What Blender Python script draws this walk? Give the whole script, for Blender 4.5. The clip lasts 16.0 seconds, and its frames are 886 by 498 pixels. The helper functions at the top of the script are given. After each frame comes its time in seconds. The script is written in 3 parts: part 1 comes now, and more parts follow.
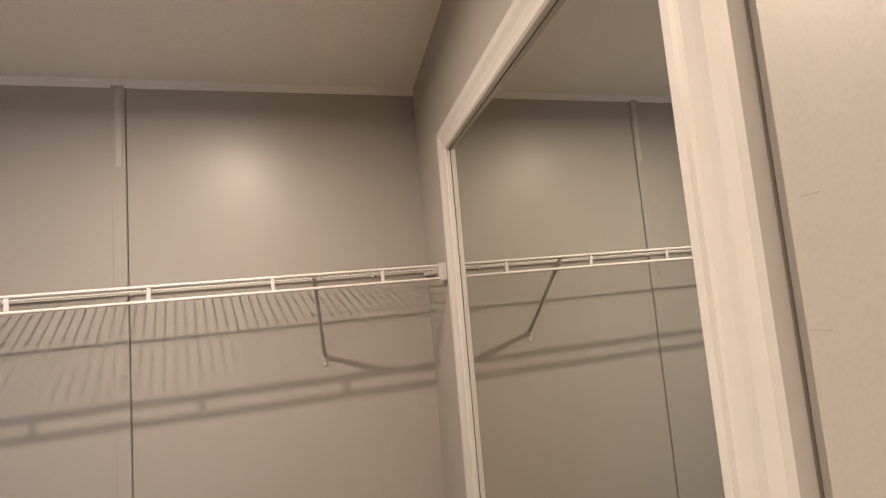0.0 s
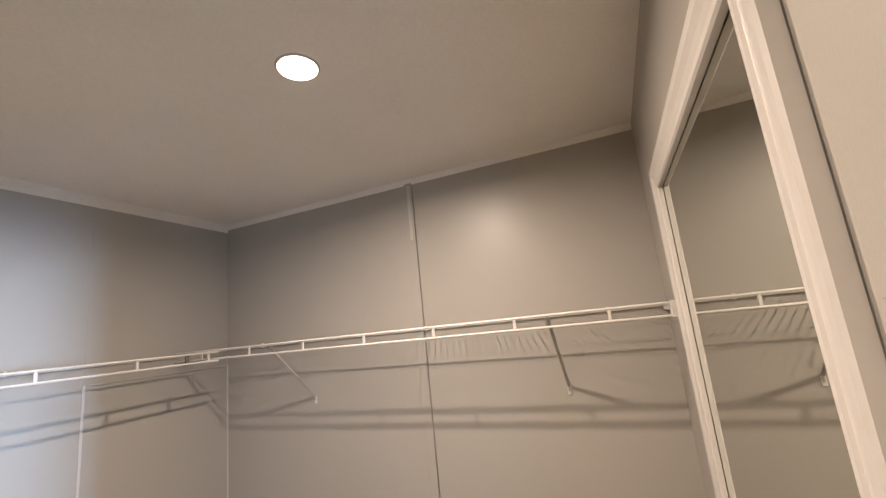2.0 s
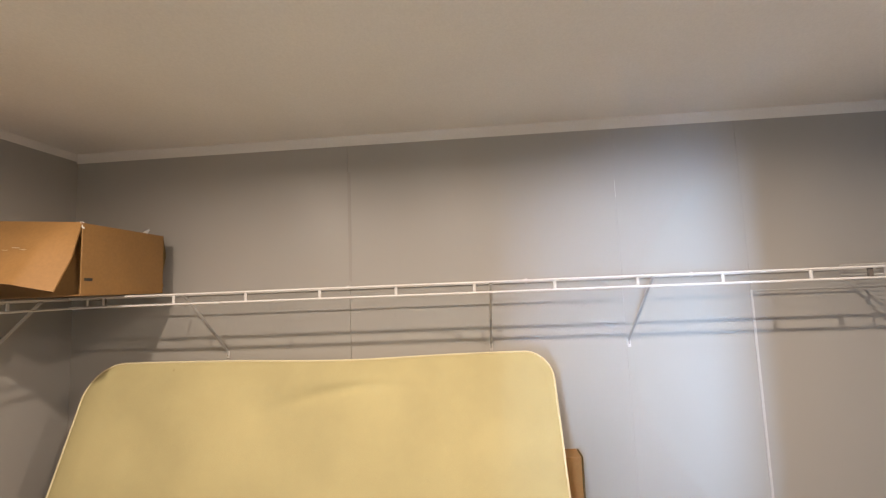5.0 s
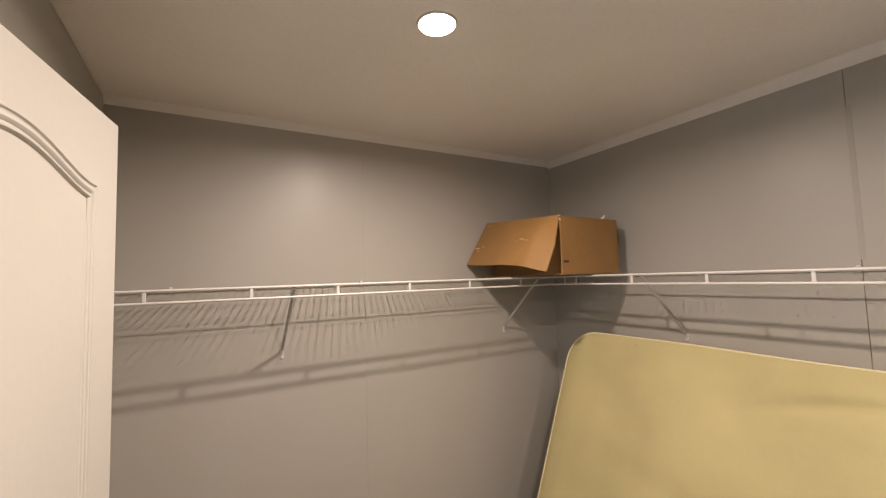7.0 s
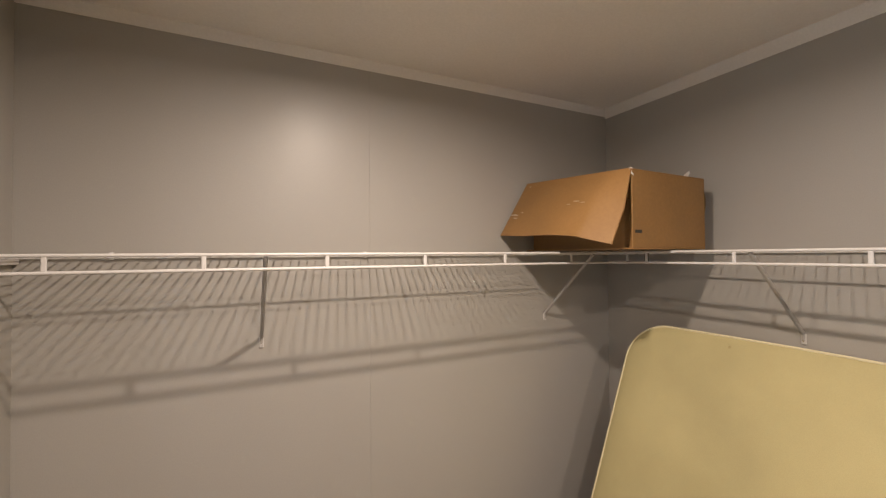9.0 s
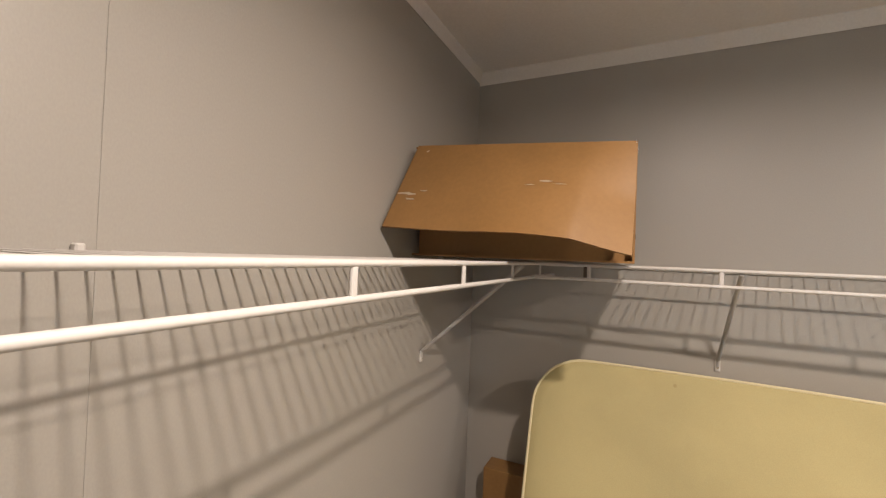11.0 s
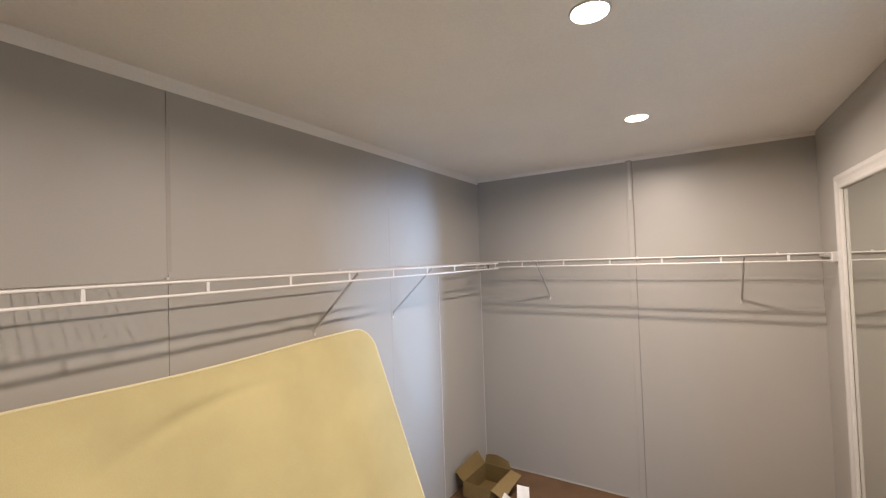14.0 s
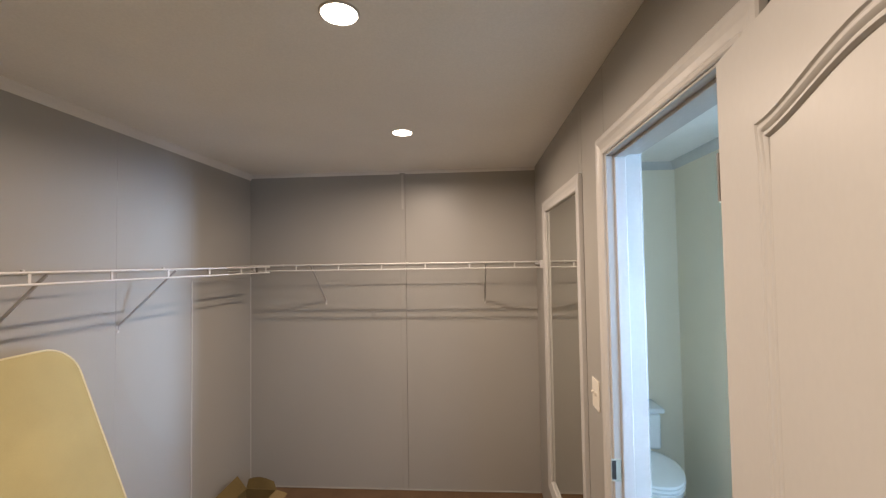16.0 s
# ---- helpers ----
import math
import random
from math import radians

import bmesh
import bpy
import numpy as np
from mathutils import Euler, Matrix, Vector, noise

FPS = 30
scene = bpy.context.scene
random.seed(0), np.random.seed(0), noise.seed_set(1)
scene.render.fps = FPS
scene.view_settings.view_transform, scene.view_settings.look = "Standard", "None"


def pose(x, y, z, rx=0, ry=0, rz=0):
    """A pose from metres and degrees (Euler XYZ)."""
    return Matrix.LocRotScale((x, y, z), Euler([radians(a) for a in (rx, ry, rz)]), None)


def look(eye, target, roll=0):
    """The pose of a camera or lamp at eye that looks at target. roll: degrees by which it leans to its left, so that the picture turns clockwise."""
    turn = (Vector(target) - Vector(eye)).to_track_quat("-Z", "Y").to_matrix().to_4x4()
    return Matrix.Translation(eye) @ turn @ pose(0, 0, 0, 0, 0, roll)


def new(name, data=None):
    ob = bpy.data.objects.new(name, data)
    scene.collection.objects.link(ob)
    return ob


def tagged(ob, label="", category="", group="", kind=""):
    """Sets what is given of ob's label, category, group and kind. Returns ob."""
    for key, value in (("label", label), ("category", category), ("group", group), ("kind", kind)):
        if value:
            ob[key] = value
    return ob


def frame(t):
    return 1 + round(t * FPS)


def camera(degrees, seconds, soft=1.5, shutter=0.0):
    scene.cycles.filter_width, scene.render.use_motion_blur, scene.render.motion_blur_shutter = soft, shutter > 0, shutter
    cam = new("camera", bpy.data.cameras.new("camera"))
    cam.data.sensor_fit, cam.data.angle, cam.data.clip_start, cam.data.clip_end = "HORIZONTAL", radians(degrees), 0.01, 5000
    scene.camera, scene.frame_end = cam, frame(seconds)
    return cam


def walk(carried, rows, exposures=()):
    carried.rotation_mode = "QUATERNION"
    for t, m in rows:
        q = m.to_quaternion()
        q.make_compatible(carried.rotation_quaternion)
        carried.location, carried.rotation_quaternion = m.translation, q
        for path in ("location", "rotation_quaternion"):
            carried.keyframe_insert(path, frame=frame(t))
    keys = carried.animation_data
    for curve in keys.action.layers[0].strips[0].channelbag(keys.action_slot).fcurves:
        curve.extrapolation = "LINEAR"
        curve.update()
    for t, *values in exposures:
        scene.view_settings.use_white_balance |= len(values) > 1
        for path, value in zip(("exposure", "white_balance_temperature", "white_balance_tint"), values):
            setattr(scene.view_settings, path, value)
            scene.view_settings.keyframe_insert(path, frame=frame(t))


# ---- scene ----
cam = camera(94.6, 16.0, soft=1.3)
PATH = [
    (0, (1.864, -1.489, 1.603), (2.337, 0.448, 1.769), -4.8),
    (0.5, (1.942, -1.592, 1.612), (2.099, 0.385, 1.873), -7.0),
    (0.7, (1.963, -1.63, 1.638), (1.945, 0.353, 1.901), -6.4),
    (1, (1.987, -1.645, 1.619), (1.788, 0.314, 1.972), -5.7),
    (1.5, (1.996, -1.651, 1.639), (1.601, 0.27, 2.035), -6.3),
    (2, (1.991, -1.663, 1.651), (1.262, 0.161, 2.027), -5.9),
    (2.3, (1.981, -1.685, 1.663), (1.002, 0.024, 2.014), -5.7),
    (2.5, (1.984, -1.694, 1.677), (0.843, -0.085, 2.008), -5.9),
    (3, (1.966, -1.698, 1.679), (0.507, -0.363, 1.984), -6.1),
    (3.5, (1.93, -1.722, 1.663), (0.234, -0.699, 1.94), -5.3),
    (4, (1.922, -1.748, 1.627), (0.058, -1.077, 1.902), -4.1),
    (4.3, (1.919, -1.766, 1.644), (-0.01, -1.293, 1.875), -3.4),
    (4.5, (1.895, -1.806, 1.626), (-0.06, -1.452, 1.854), -2.8),
    (5, (1.837, -1.826, 1.643), (-0.15, -1.972, 1.818), -2.3),
    (7.3, (1.83, -1.926, 1.659), (0.886, -3.685, 1.792), -1.6),
    (7.5, (1.828, -1.922, 1.658), (0.885, -3.682, 1.78), -1.5),
    (8, (1.787, -1.951, 1.651), (0.871, -3.727, 1.728), -0.5),
    (8.2, (1.76, -1.979, 1.652), (0.893, -3.781, 1.691), -0.5),
    (10.3, (1.449, -3.05, 1.616), (0.452, -4.784, 1.657), -0.2),
    (10.5, (1.449, -3.13, 1.64), (0.128, -4.632, 1.67), -2.6),
    (11, (1.453, -3.189, 1.657), (-0.35, -4.054, 1.691), 2.2),
    (11.5, (1.459, -3.235, 1.645), (-0.525, -3.462, 1.747), 0.7),
    (12, (1.479, -3.221, 1.642), (-0.469, -2.778, 1.736), -0.9),
    (12.5, (1.518, -3.175, 1.646), (-0.288, -2.321, 1.746), -1.7),
    (13, (1.523, -3.151, 1.646), (-0.074, -1.951, 1.728), -2.1),
    (13.5, (1.536, -3.124, 1.665), (0.177, -1.657, 1.73), -2.0),
    (13.6, (1.536, -3.122, 1.667), (0.232, -1.606, 1.73), -1.9),
    (14, (1.558, -3.095, 1.685), (0.505, -1.396, 1.739), -1.9),
    (14.5, (1.598, -3.072, 1.677), (0.84, -1.223, 1.749), -1.4),
    (15, (1.62, -3.058, 1.678), (1.068, -1.137, 1.753), -1.7),
    (15.2, (1.628, -3.054, 1.674), (1.165, -1.11, 1.753), -1.7),
    (15.5, (1.65, -3.053, 1.672), (1.333, -1.079, 1.745), -1.7),
    (16, (1.69, -3.021, 1.659), (1.55, -1.027, 1.725), -0.9),
]
walk(cam, [(t, look(eye, target, roll)) for t, eye, target, roll in PATH],
     exposures=[(0, -0.13, 6700, 11), (0.5, -0.13, 6800, 12), (1.0, -0.10, 6650, 12), (1.5, -0.10, 6600, 12), (2.5, 0.13, 6650, 11), (3.0, 0.20, 6600, 12), (3.5, 0.16, 6600, 12), (4.0, 0.21, 6600, 12), (5.0, 0.34, 6350, 10),
                (7.4, 0.10, 6300, 11), (8.2, 0.08, 6300, 11), (10.3, 0.16, 6100, 10), (11.0, 0.20, 6150, 10), (12.0, 0.42, 5750, 10), (13.0, 0.32, 5950, 10), (13.5, 0.22, 5950, 10), (14.0, 0.19, 6100, 10), (14.5, -0.01, 6200, 9), (15.0, -0.12, 6450, 10), (16.0, -0.36, 6600, 11)])

# ---- world and light ----
world = bpy.data.worlds.new("sky")
scene.world = world
world.use_nodes = True
wn = world.node_tree
sky = wn.nodes.new("ShaderNodeTexSky")
sky.sky_type, sky.sun_disc = "NISHITA", False
sky.sun_elevation, sky.sun_rotation = radians(35), radians(110)
wn.nodes["Background"].inputs["Strength"].default_value = 0.12
wn.links.new(sky.outputs[0], wn.nodes["Background"].inputs["Color"])

LAMP_POWER = 20.8
LAMP_SPREAD = 170.0
LENS_GLOW = 14.0
LAMP_COLOUR = (1.0, 0.805, 0.65)
DAY_POWER = 15.0
SIDE_POWER = 88.0
DAY_COLOUR = (0.45, 0.67, 1.0)
SIDE_COLOUR = (0.33, 0.62, 1.0)

day = bpy.data.lights.new("window_daylight", "AREA")
day.shape, day.size, day.size_y, day.energy, day.color = "RECTANGLE", 0.5, 1.15, DAY_POWER, DAY_COLOUR
day_ob = new("window_daylight", day)
day_ob.matrix_world = look((5.98, -3.10, 1.45), (0.0, -0.30, 1.35))
day.spread = radians(26)
# added cool fill from an unseen side opening, brightens the toilet nook and jamb
side_day = bpy.data.lights.new("side_window_daylight", "AREA")
side_day.shape, side_day.size, side_day.size_y, side_day.energy, side_day.color = "RECTANGLE", 2.32, 1.15, SIDE_POWER, SIDE_COLOUR
side_ob = new("side_window_daylight", side_day)
side_ob.matrix_world = look((3.88, -3.79, 1.5), (3.82, 0.0, 1.45))

# ---- room measures ----
W, L, H = 2.16, 3.755, 2.35
DOOR_N, DOOR_S, DOOR_H = -1.585, -2.29, 2.02
BATH_X, NOOK_X, BATH_E = 2.27, 3.15, 6.0
MIR_N, MIR_S, MIR_Z0, MIR_Z1 = -0.449, -1.203, 0.315, 1.963


# ---- materials ----
def material(name, colour, rough=0.5, metal=0.0, spec=0.5, var=0.05, grain=180.0, bump=0.05, blotch=2.2, blotch_amt=None, stretch=(1, 1, 1), random_amt=0.0):
    m = bpy.data.materials.new(name)
    m.use_nodes = True
    nt = m.node_tree
    b = nt.nodes["Principled BSDF"]
    geo = nt.nodes.new("ShaderNodeNewGeometry")
    mp = nt.nodes.new("ShaderNodeMapping")
    mp.inputs["Scale"].default_value = stretch
    nt.links.new(geo.outputs["Position"], mp.inputs["Vector"])
    fine, large = nt.nodes.new("ShaderNodeTexNoise"), nt.nodes.new("ShaderNodeTexNoise")
    fine.inputs["Scale"].default_value, fine.inputs["Detail"].default_value = grain, 3
    large.inputs["Scale"].default_value, large.inputs["Detail"].default_value = blotch, 4
    for n in (fine, large):
        nt.links.new(mp.outputs["Vector"], n.inputs["Vector"])
    amt = var if blotch_amt is None else blotch_amt

    def mix(a, fac, dark, light):
        r = nt.nodes.new("ShaderNodeMapRange")
        r.inputs["From Min"].default_value, r.inputs["From Max"].default_value = 0.3, 0.7
        r.inputs["To Min"].default_value, r.inputs["To Max"].default_value = dark, light
        nt.links.new(fac, r.inputs["Value"])
        x = nt.nodes.new("ShaderNodeVectorMath")
        x.operation = "SCALE"
        if isinstance(a, tuple):
            x.inputs[0].default_value = a
        else:
            nt.links.new(a, x.inputs[0])
        nt.links.new(r.outputs[0], x.inputs["Scale"])
        return x.outputs[0]

    c = mix(tuple(colour), fine.outputs["Fac"], 1 - var, 1 + var)
    c = mix(c, large.outputs["Fac"], 1 - amt, 1 + amt)
    if random_amt:
        info = nt.nodes.new("ShaderNodeObjectInfo")
        c = mix(c, info.outputs["Random"], 1 - random_amt, 1 + random_amt)
    nt.links.new(c, b.inputs["Base Color"])
    rr = nt.nodes.new("ShaderNodeMapRange")
    rr.inputs["From Min"].default_value, rr.inputs["From Max"].default_value = 0.3, 0.7
    rr.inputs["To Min"].default_value, rr.inputs["To Max"].default_value = max(rough - 0.06, 0), min(rough + 0.06, 1)
    nt.links.new(large.outputs["Fac"], rr.inputs["Value"])
    nt.links.new(rr.outputs[0], b.inputs["Roughness"])
    b.inputs["Metallic"].default_value = metal
    b.inputs["Specular IOR Level"].default_value = spec
    if bump:
        bp = nt.nodes.new("ShaderNodeBump")
        bp.inputs["Strength"].default_value, bp.inputs["Distance"].default_value = bump, 0.002
        nt.links.new(fine.outputs["Fac"], bp.inputs["Height"])
        nt.links.new(bp.outputs[0], b.inputs["Normal"])
    return m


def glow(name, colour, strength):
    m = bpy.data.materials.new(name)
    m.use_nodes = True
    b = m.node_tree.nodes["Principled BSDF"]
    b.inputs["Base Color"].default_value = (0.8, 0.8, 0.8, 1)
    b.inputs["Emission Color"].default_value = (*colour, 1)
    b.inputs["Emission Strength"].default_value = strength
    return m


M_WALL = material("grey_vinyl_wallboard", (0.373, 0.357, 0.327), 0.42, var=0.03, grain=420, bump=0.07, blotch=1.6, blotch_amt=0.03, stretch=(1, 1, 0.5))
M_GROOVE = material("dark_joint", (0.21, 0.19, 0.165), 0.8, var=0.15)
# wall colour darkened to carry the shade of a shallow joint groove
M_SEAM = material("groove_toned_wall", (0.339, 0.321, 0.290), 0.5, var=0.05, grain=300, bump=0.05)
M_STRIP = material("pale_joint_strip", (0.477, 0.459, 0.427), 0.45, var=0.03, grain=200, bump=0.03)
M_COVE = material("cove_paint", (0.76, 0.735, 0.70), 0.6, var=0.03, grain=150, bump=0.08)
M_CARD_OLD = material("dull_cardboard", (0.235, 0.165, 0.070), 0.7, spec=0.3, var=0.06, grain=90, bump=0.06, blotch=6, blotch_amt=0.10)
M_JOIN = material("dull_brown_metal", (0.115, 0.098, 0.082), 0.5, var=0.1)
M_CEIL = material("ceiling_paint", (0.87, 0.845, 0.81), 0.75, var=0.03, grain=150, bump=0.12)
M_TRIM = material("white_trim_paint", (0.552, 0.535, 0.511), 0.38, var=0.02, grain=60, bump=0.03, blotch=5)
M_DOOR = material("white_door_paint", (0.524, 0.508, 0.483), 0.42, var=0.012, grain=120, bump=0.03, blotch=3, stretch=(1, 1, 0.5))
M_WIRE = material("white_vinyl_coated_wire", (0.589, 0.575, 0.557), 0.40, var=0.02, grain=200, bump=0.0)
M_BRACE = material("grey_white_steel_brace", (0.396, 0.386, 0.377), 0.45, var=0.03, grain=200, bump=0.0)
M_CARPET = material("brown_carpet", (0.138, 0.086, 0.051), 0.95, spec=0.1, var=0.28, grain=260, bump=0.8, blotch=7, blotch_amt=0.12)
M_CARD = material("brown_cardboard", (0.275, 0.150, 0.051), 0.50, spec=0.4, var=0.05, grain=90, bump=0.06, blotch=6, blotch_amt=0.09)
M_CARD_IN = material("cardboard_inside", (0.155, 0.108, 0.042), 0.8, spec=0.2, var=0.06, grain=90, bump=0.06, blotch=6)
M_MATT = material("yellow_ticking", (0.419, 0.363, 0.184), 0.8, spec=0.2, var=0.05, grain=520, bump=0.25, blotch=3.4, blotch_amt=0.085)
M_STAIN = material("brownish_stain", (0.345, 0.290, 0.140), 0.85, spec=0.1, var=0.1, grain=300)
M_PIPE = material("cream_piping", (0.607, 0.543, 0.350), 0.7, spec=0.2, var=0.04, grain=400, bump=0.1)
M_GREEN = material("pale_green_wall", (0.80, 0.715, 0.565), 0.6, var=0.025, grain=200, bump=0.08)
M_PORC = material("white_porcelain", (0.82, 0.83, 0.82), 0.12, var=0.01, bump=0.0)
M_METAL = material("brushed_steel", (0.74, 0.73, 0.70), 0.28, metal=1.0, var=0.05, grain=300)
M_HINGE = material("dull_steel_hinge", (0.22, 0.21, 0.20), 0.45, metal=0.8, var=0.05, grain=300)
M_DARK = material("dark_recess", (0.03, 0.028, 0.025), 0.7, var=0.1)
M_PLATE = material("ivory_plastic", (0.78, 0.73, 0.64), 0.35, var=0.01, bump=0.0)
M_TILE = material("bath_floor_vinyl", (0.80, 0.75, 0.68), 0.45, var=0.05, grain=40)
M_PAPER = material("white_paper", (0.82, 0.80, 0.78), 0.8, var=0.03)
M_TAPE = material("clear_tape", (0.78, 0.70, 0.58), 0.22, var=0.08, grain=60)
M_MIRROR = material("mirror_silver", (0.80, 0.81, 0.77), 0.015, metal=1.0, var=0.004, bump=0.0)
M_MIRROR.node_tree.nodes["Principled BSDF"].inputs["Roughness"].default_value = 0.0
for lk in list(M_MIRROR.node_tree.nodes["Principled BSDF"].inputs["Roughness"].links):
    M_MIRROR.node_tree.links.remove(lk)
M_GLOW = glow("lamp_lens", (1.0, 0.86, 0.70), LENS_GLOW)


# ---- mesh helpers ----
def box(bm, x0, x1, y0, y1, z0, z1, bevel=0.0, seg=1):
    m = Matrix.Translation(((x0 + x1) / 2, (y0 + y1) / 2, (z0 + z1) / 2)) @ Matrix.Diagonal((abs(x1 - x0), abs(y1 - y0), abs(z1 - z0), 1))
    made = bmesh.ops.create_cube(bm, size=1, matrix=m)
    if bevel:
        edges = {e for v in made["verts"] for e in v.link_edges}
        bmesh.ops.bevel(bm, geom=list(edges), offset=bevel, segments=seg, profile=0.5, affect="EDGES")
    return bm


def boxed(*dims, bevel=0.0, seg=1):
    return box(bmesh.new(), *dims, bevel=bevel, seg=seg)


def rod(bm, a, b, r, sides=8):
    a, b = Vector(a), Vector(b)
    d = b - a
    m = Matrix.Translation((a + b) / 2) @ d.to_track_quat("Z", "Y").to_matrix().to_4x4()
    bmesh.ops.create_cone(bm, cap_ends=True, segments=sides, radius1=r, radius2=r, depth=d.length, matrix=m)
    return bm


def finish(bm, name, mat, smooth=False):
    bmesh.ops.recalc_face_normals(bm, faces=bm.faces[:])
    me = bpy.data.meshes.new(name)
    bm.to_mesh(me)
    bm.free()
    me.materials.append(mat)
    if smooth:
        me.shade_smooth()
        me.set_sharp_from_angle(angle=radians(40))
    return me


def thing(name, place, label, category, group="", kind="", m=None):
    ob = new(name)
    ob.matrix_world = m if m is not None else pose(*place)
    return tagged(ob, label, category, group, kind)


def part(name, bm, mat, parent, label="", smooth=False):
    """Mesh in the parent's own coordinates."""
    ob = new(name, finish(bm, name, mat, smooth))
    ob.parent = parent
    if label:
        ob["label"] = label
    return ob


def solid(name, bm, mat, label, category, kind="", group="", smooth=False):
    return tagged(new(name, finish(bm, name, mat, smooth)), label, category, group, kind)


def sweep(bm, path, profile, place, closed=False):
    """Run a profile of (offset, height) along a flat path; place(a, b, h) gives the point in space."""
    n = len(path)
    rings = []
    for i in range(n):
        p = Vector(path[i])
        d0 = (p - Vector(path[i - 1])).normalized() if (closed or i > 0) else None
        d1 = (Vector(path[(i + 1) % n]) - p).normalized() if (closed or i < n - 1) else None
        d0, d1 = d0 or d1, d1 or d0
        n0, n1 = Vector((-d0.y, d0.x)), Vector((-d1.y, d1.x))
        mit = (n0 + n1).normalized()
        k = 1 / max(mit.dot(n0), 0.3)
        rings.append([bm.verts.new(place(p.x + mit.x * o * k, p.y + mit.y * o * k, h)) for o, h in profile])
    for i in range(n if closed else n - 1):
        a, b = rings[i], rings[(i + 1) % n]
        for j in range(len(profile) - 1):
            bm.faces.new((a[j], a[j + 1], b[j + 1], b[j]))
    if not closed:
        for r in (rings[0], rings[-1]):
            bm.faces.new(r)
    return bm


# colonial casing: inner edge at 0, outer edge at 0.065
CASING = [(0.0, 0.0), (0.0, 0.009), (0.004, 0.012), (0.012, 0.012), (0.015, 0.0095), (0.020, 0.0095), (0.034, 0.012), (0.046, 0.016), (0.060, 0.017), (0.065, 0.014), (0.065, 0.0)]


def mitred_frame(parent, corners, closed, place, mat, profile=CASING, name="casing"):
    """One mitred piece for each side of the frame."""
    n = len(corners)
    for i in range(n if closed else n - 1):
        j = (i + 1) % n
        a, b = Vector(corners[i]), Vector(corners[j])
        d = (b - a).normalized()
        nor = Vector((-d.y, d.x))
        ends = []
        for k, p, other in ((i, a, corners[i - 1] if (closed or i > 0) else None), (j, b, corners[(j + 1) % n] if (closed or j < n - 1) else None)):
            if other is None:
                mit = nor
            else:
                o = Vector(other)
                d2 = (p - o).normalized() if k == i else (o - p).normalized()
                n2 = Vector((-d2.y, d2.x))
                m_ = (nor + n2).normalized()
                mit = m_ / m_.dot(nor)
            ends.append((p, mit))
        bm = bmesh.new()
        rings = [[bm.verts.new(place(p.x + mit.x * o, p.y + mit.y * o, h)) for o, h in profile] for p, mit in ends]
        for q in range(len(profile)):
            r = (q + 1) % len(profile)
            bm.faces.new((rings[0][q], rings[0][r], rings[1][r], rings[1][q]))
        bm.faces.new(rings[0])
        bm.faces.new(rings[1])
        part(name, bm, mat, parent)


# ---- closet shell ----
T = 0.10
PB = 0.008


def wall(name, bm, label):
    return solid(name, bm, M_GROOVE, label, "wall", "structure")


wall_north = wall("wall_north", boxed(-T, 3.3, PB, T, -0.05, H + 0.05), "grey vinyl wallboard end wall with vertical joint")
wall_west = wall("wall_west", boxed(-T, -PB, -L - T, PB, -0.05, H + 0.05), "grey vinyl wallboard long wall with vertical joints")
VX0, VX1, VZ0, VZ1 = 2.70, 5.06, 0.91, 2.09


def pierced(bm, x0, x1, y0, y1, z0, z1):
    """A wall along x with the added side window's opening through it."""
    box(bm, x0, VX0, y0, y1, z0, z1)
    box(bm, VX1, x1, y0, y1, z0, z1)
    box(bm, VX0, VX1, y0, y1, z0, VZ0)
    box(bm, VX0, VX1, y0, y1, VZ1, z1)
    return bm


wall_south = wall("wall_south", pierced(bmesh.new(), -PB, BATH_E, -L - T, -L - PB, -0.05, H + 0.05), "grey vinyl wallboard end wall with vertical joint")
bm = bmesh.new()
box(bm, W + PB, BATH_X - 0.002, DOOR_N + 0.02, MIR_S - 0.012, -0.05, H + 0.05)
box(bm, W + PB, BATH_X - 0.002, MIR_N + 0.012, PB, -0.05, H + 0.05)
box(bm, W + 0.042, BATH_X - 0.002, MIR_S - 0.012, MIR_N + 0.012, -0.05, H + 0.05)
box(bm, W + PB, BATH_X - 0.002, -L - PB, DOOR_S - 0.02, -0.05, H + 0.05)
box(bm, W + PB, BATH_X - 0.002, DOOR_S - 0.02, DOOR_N + 0.02, DOOR_H + 0.02, H + 0.05)
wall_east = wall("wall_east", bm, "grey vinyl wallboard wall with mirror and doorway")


def panels(parent, axis, plane, inward, spans, z0=0.0, z1=H, gap=0.004, edge=0.0015):
    """Wallboards, each with a soft edge beside the joint."""
    for a, b, *zz in spans:
        lo, hi = min(a, b) + gap / 2, max(a, b) - gap / 2
        za, zb = zz if zz else (z0, z1)
        p0, p1 = (plane, plane - inward * PB)
        if axis == "x":
            bm = boxed(min(p0, p1), max(p0, p1), lo, hi, za, zb, bevel=edge)
        else:
            bm = boxed(lo, hi, min(p0, p1), max(p0, p1), za, zb, bevel=edge)
        part("panel", bm, M_WALL, parent)


panels(wall_north, "y", -0.0015, -1, [(-0.004, 1.2)], gap=0.0018, edge=0.001)
panels(wall_north, "y", 0, -1, [(1.2012, W + 0.006)], gap=0.0012, edge=0.001)
panels(wall_south, "y", -L, 1, [(-0.004, 1.2), (1.2, W + 0.006)], gap=0.0002, edge=0.0005)
panels(wall_west, "x", 0, 1, [(0.004, -0.66), (-0.66, -1.187), (-1.187, -2.3929), (-2.3941, -L - 0.004)], gap=0.0003, edge=0.0007)
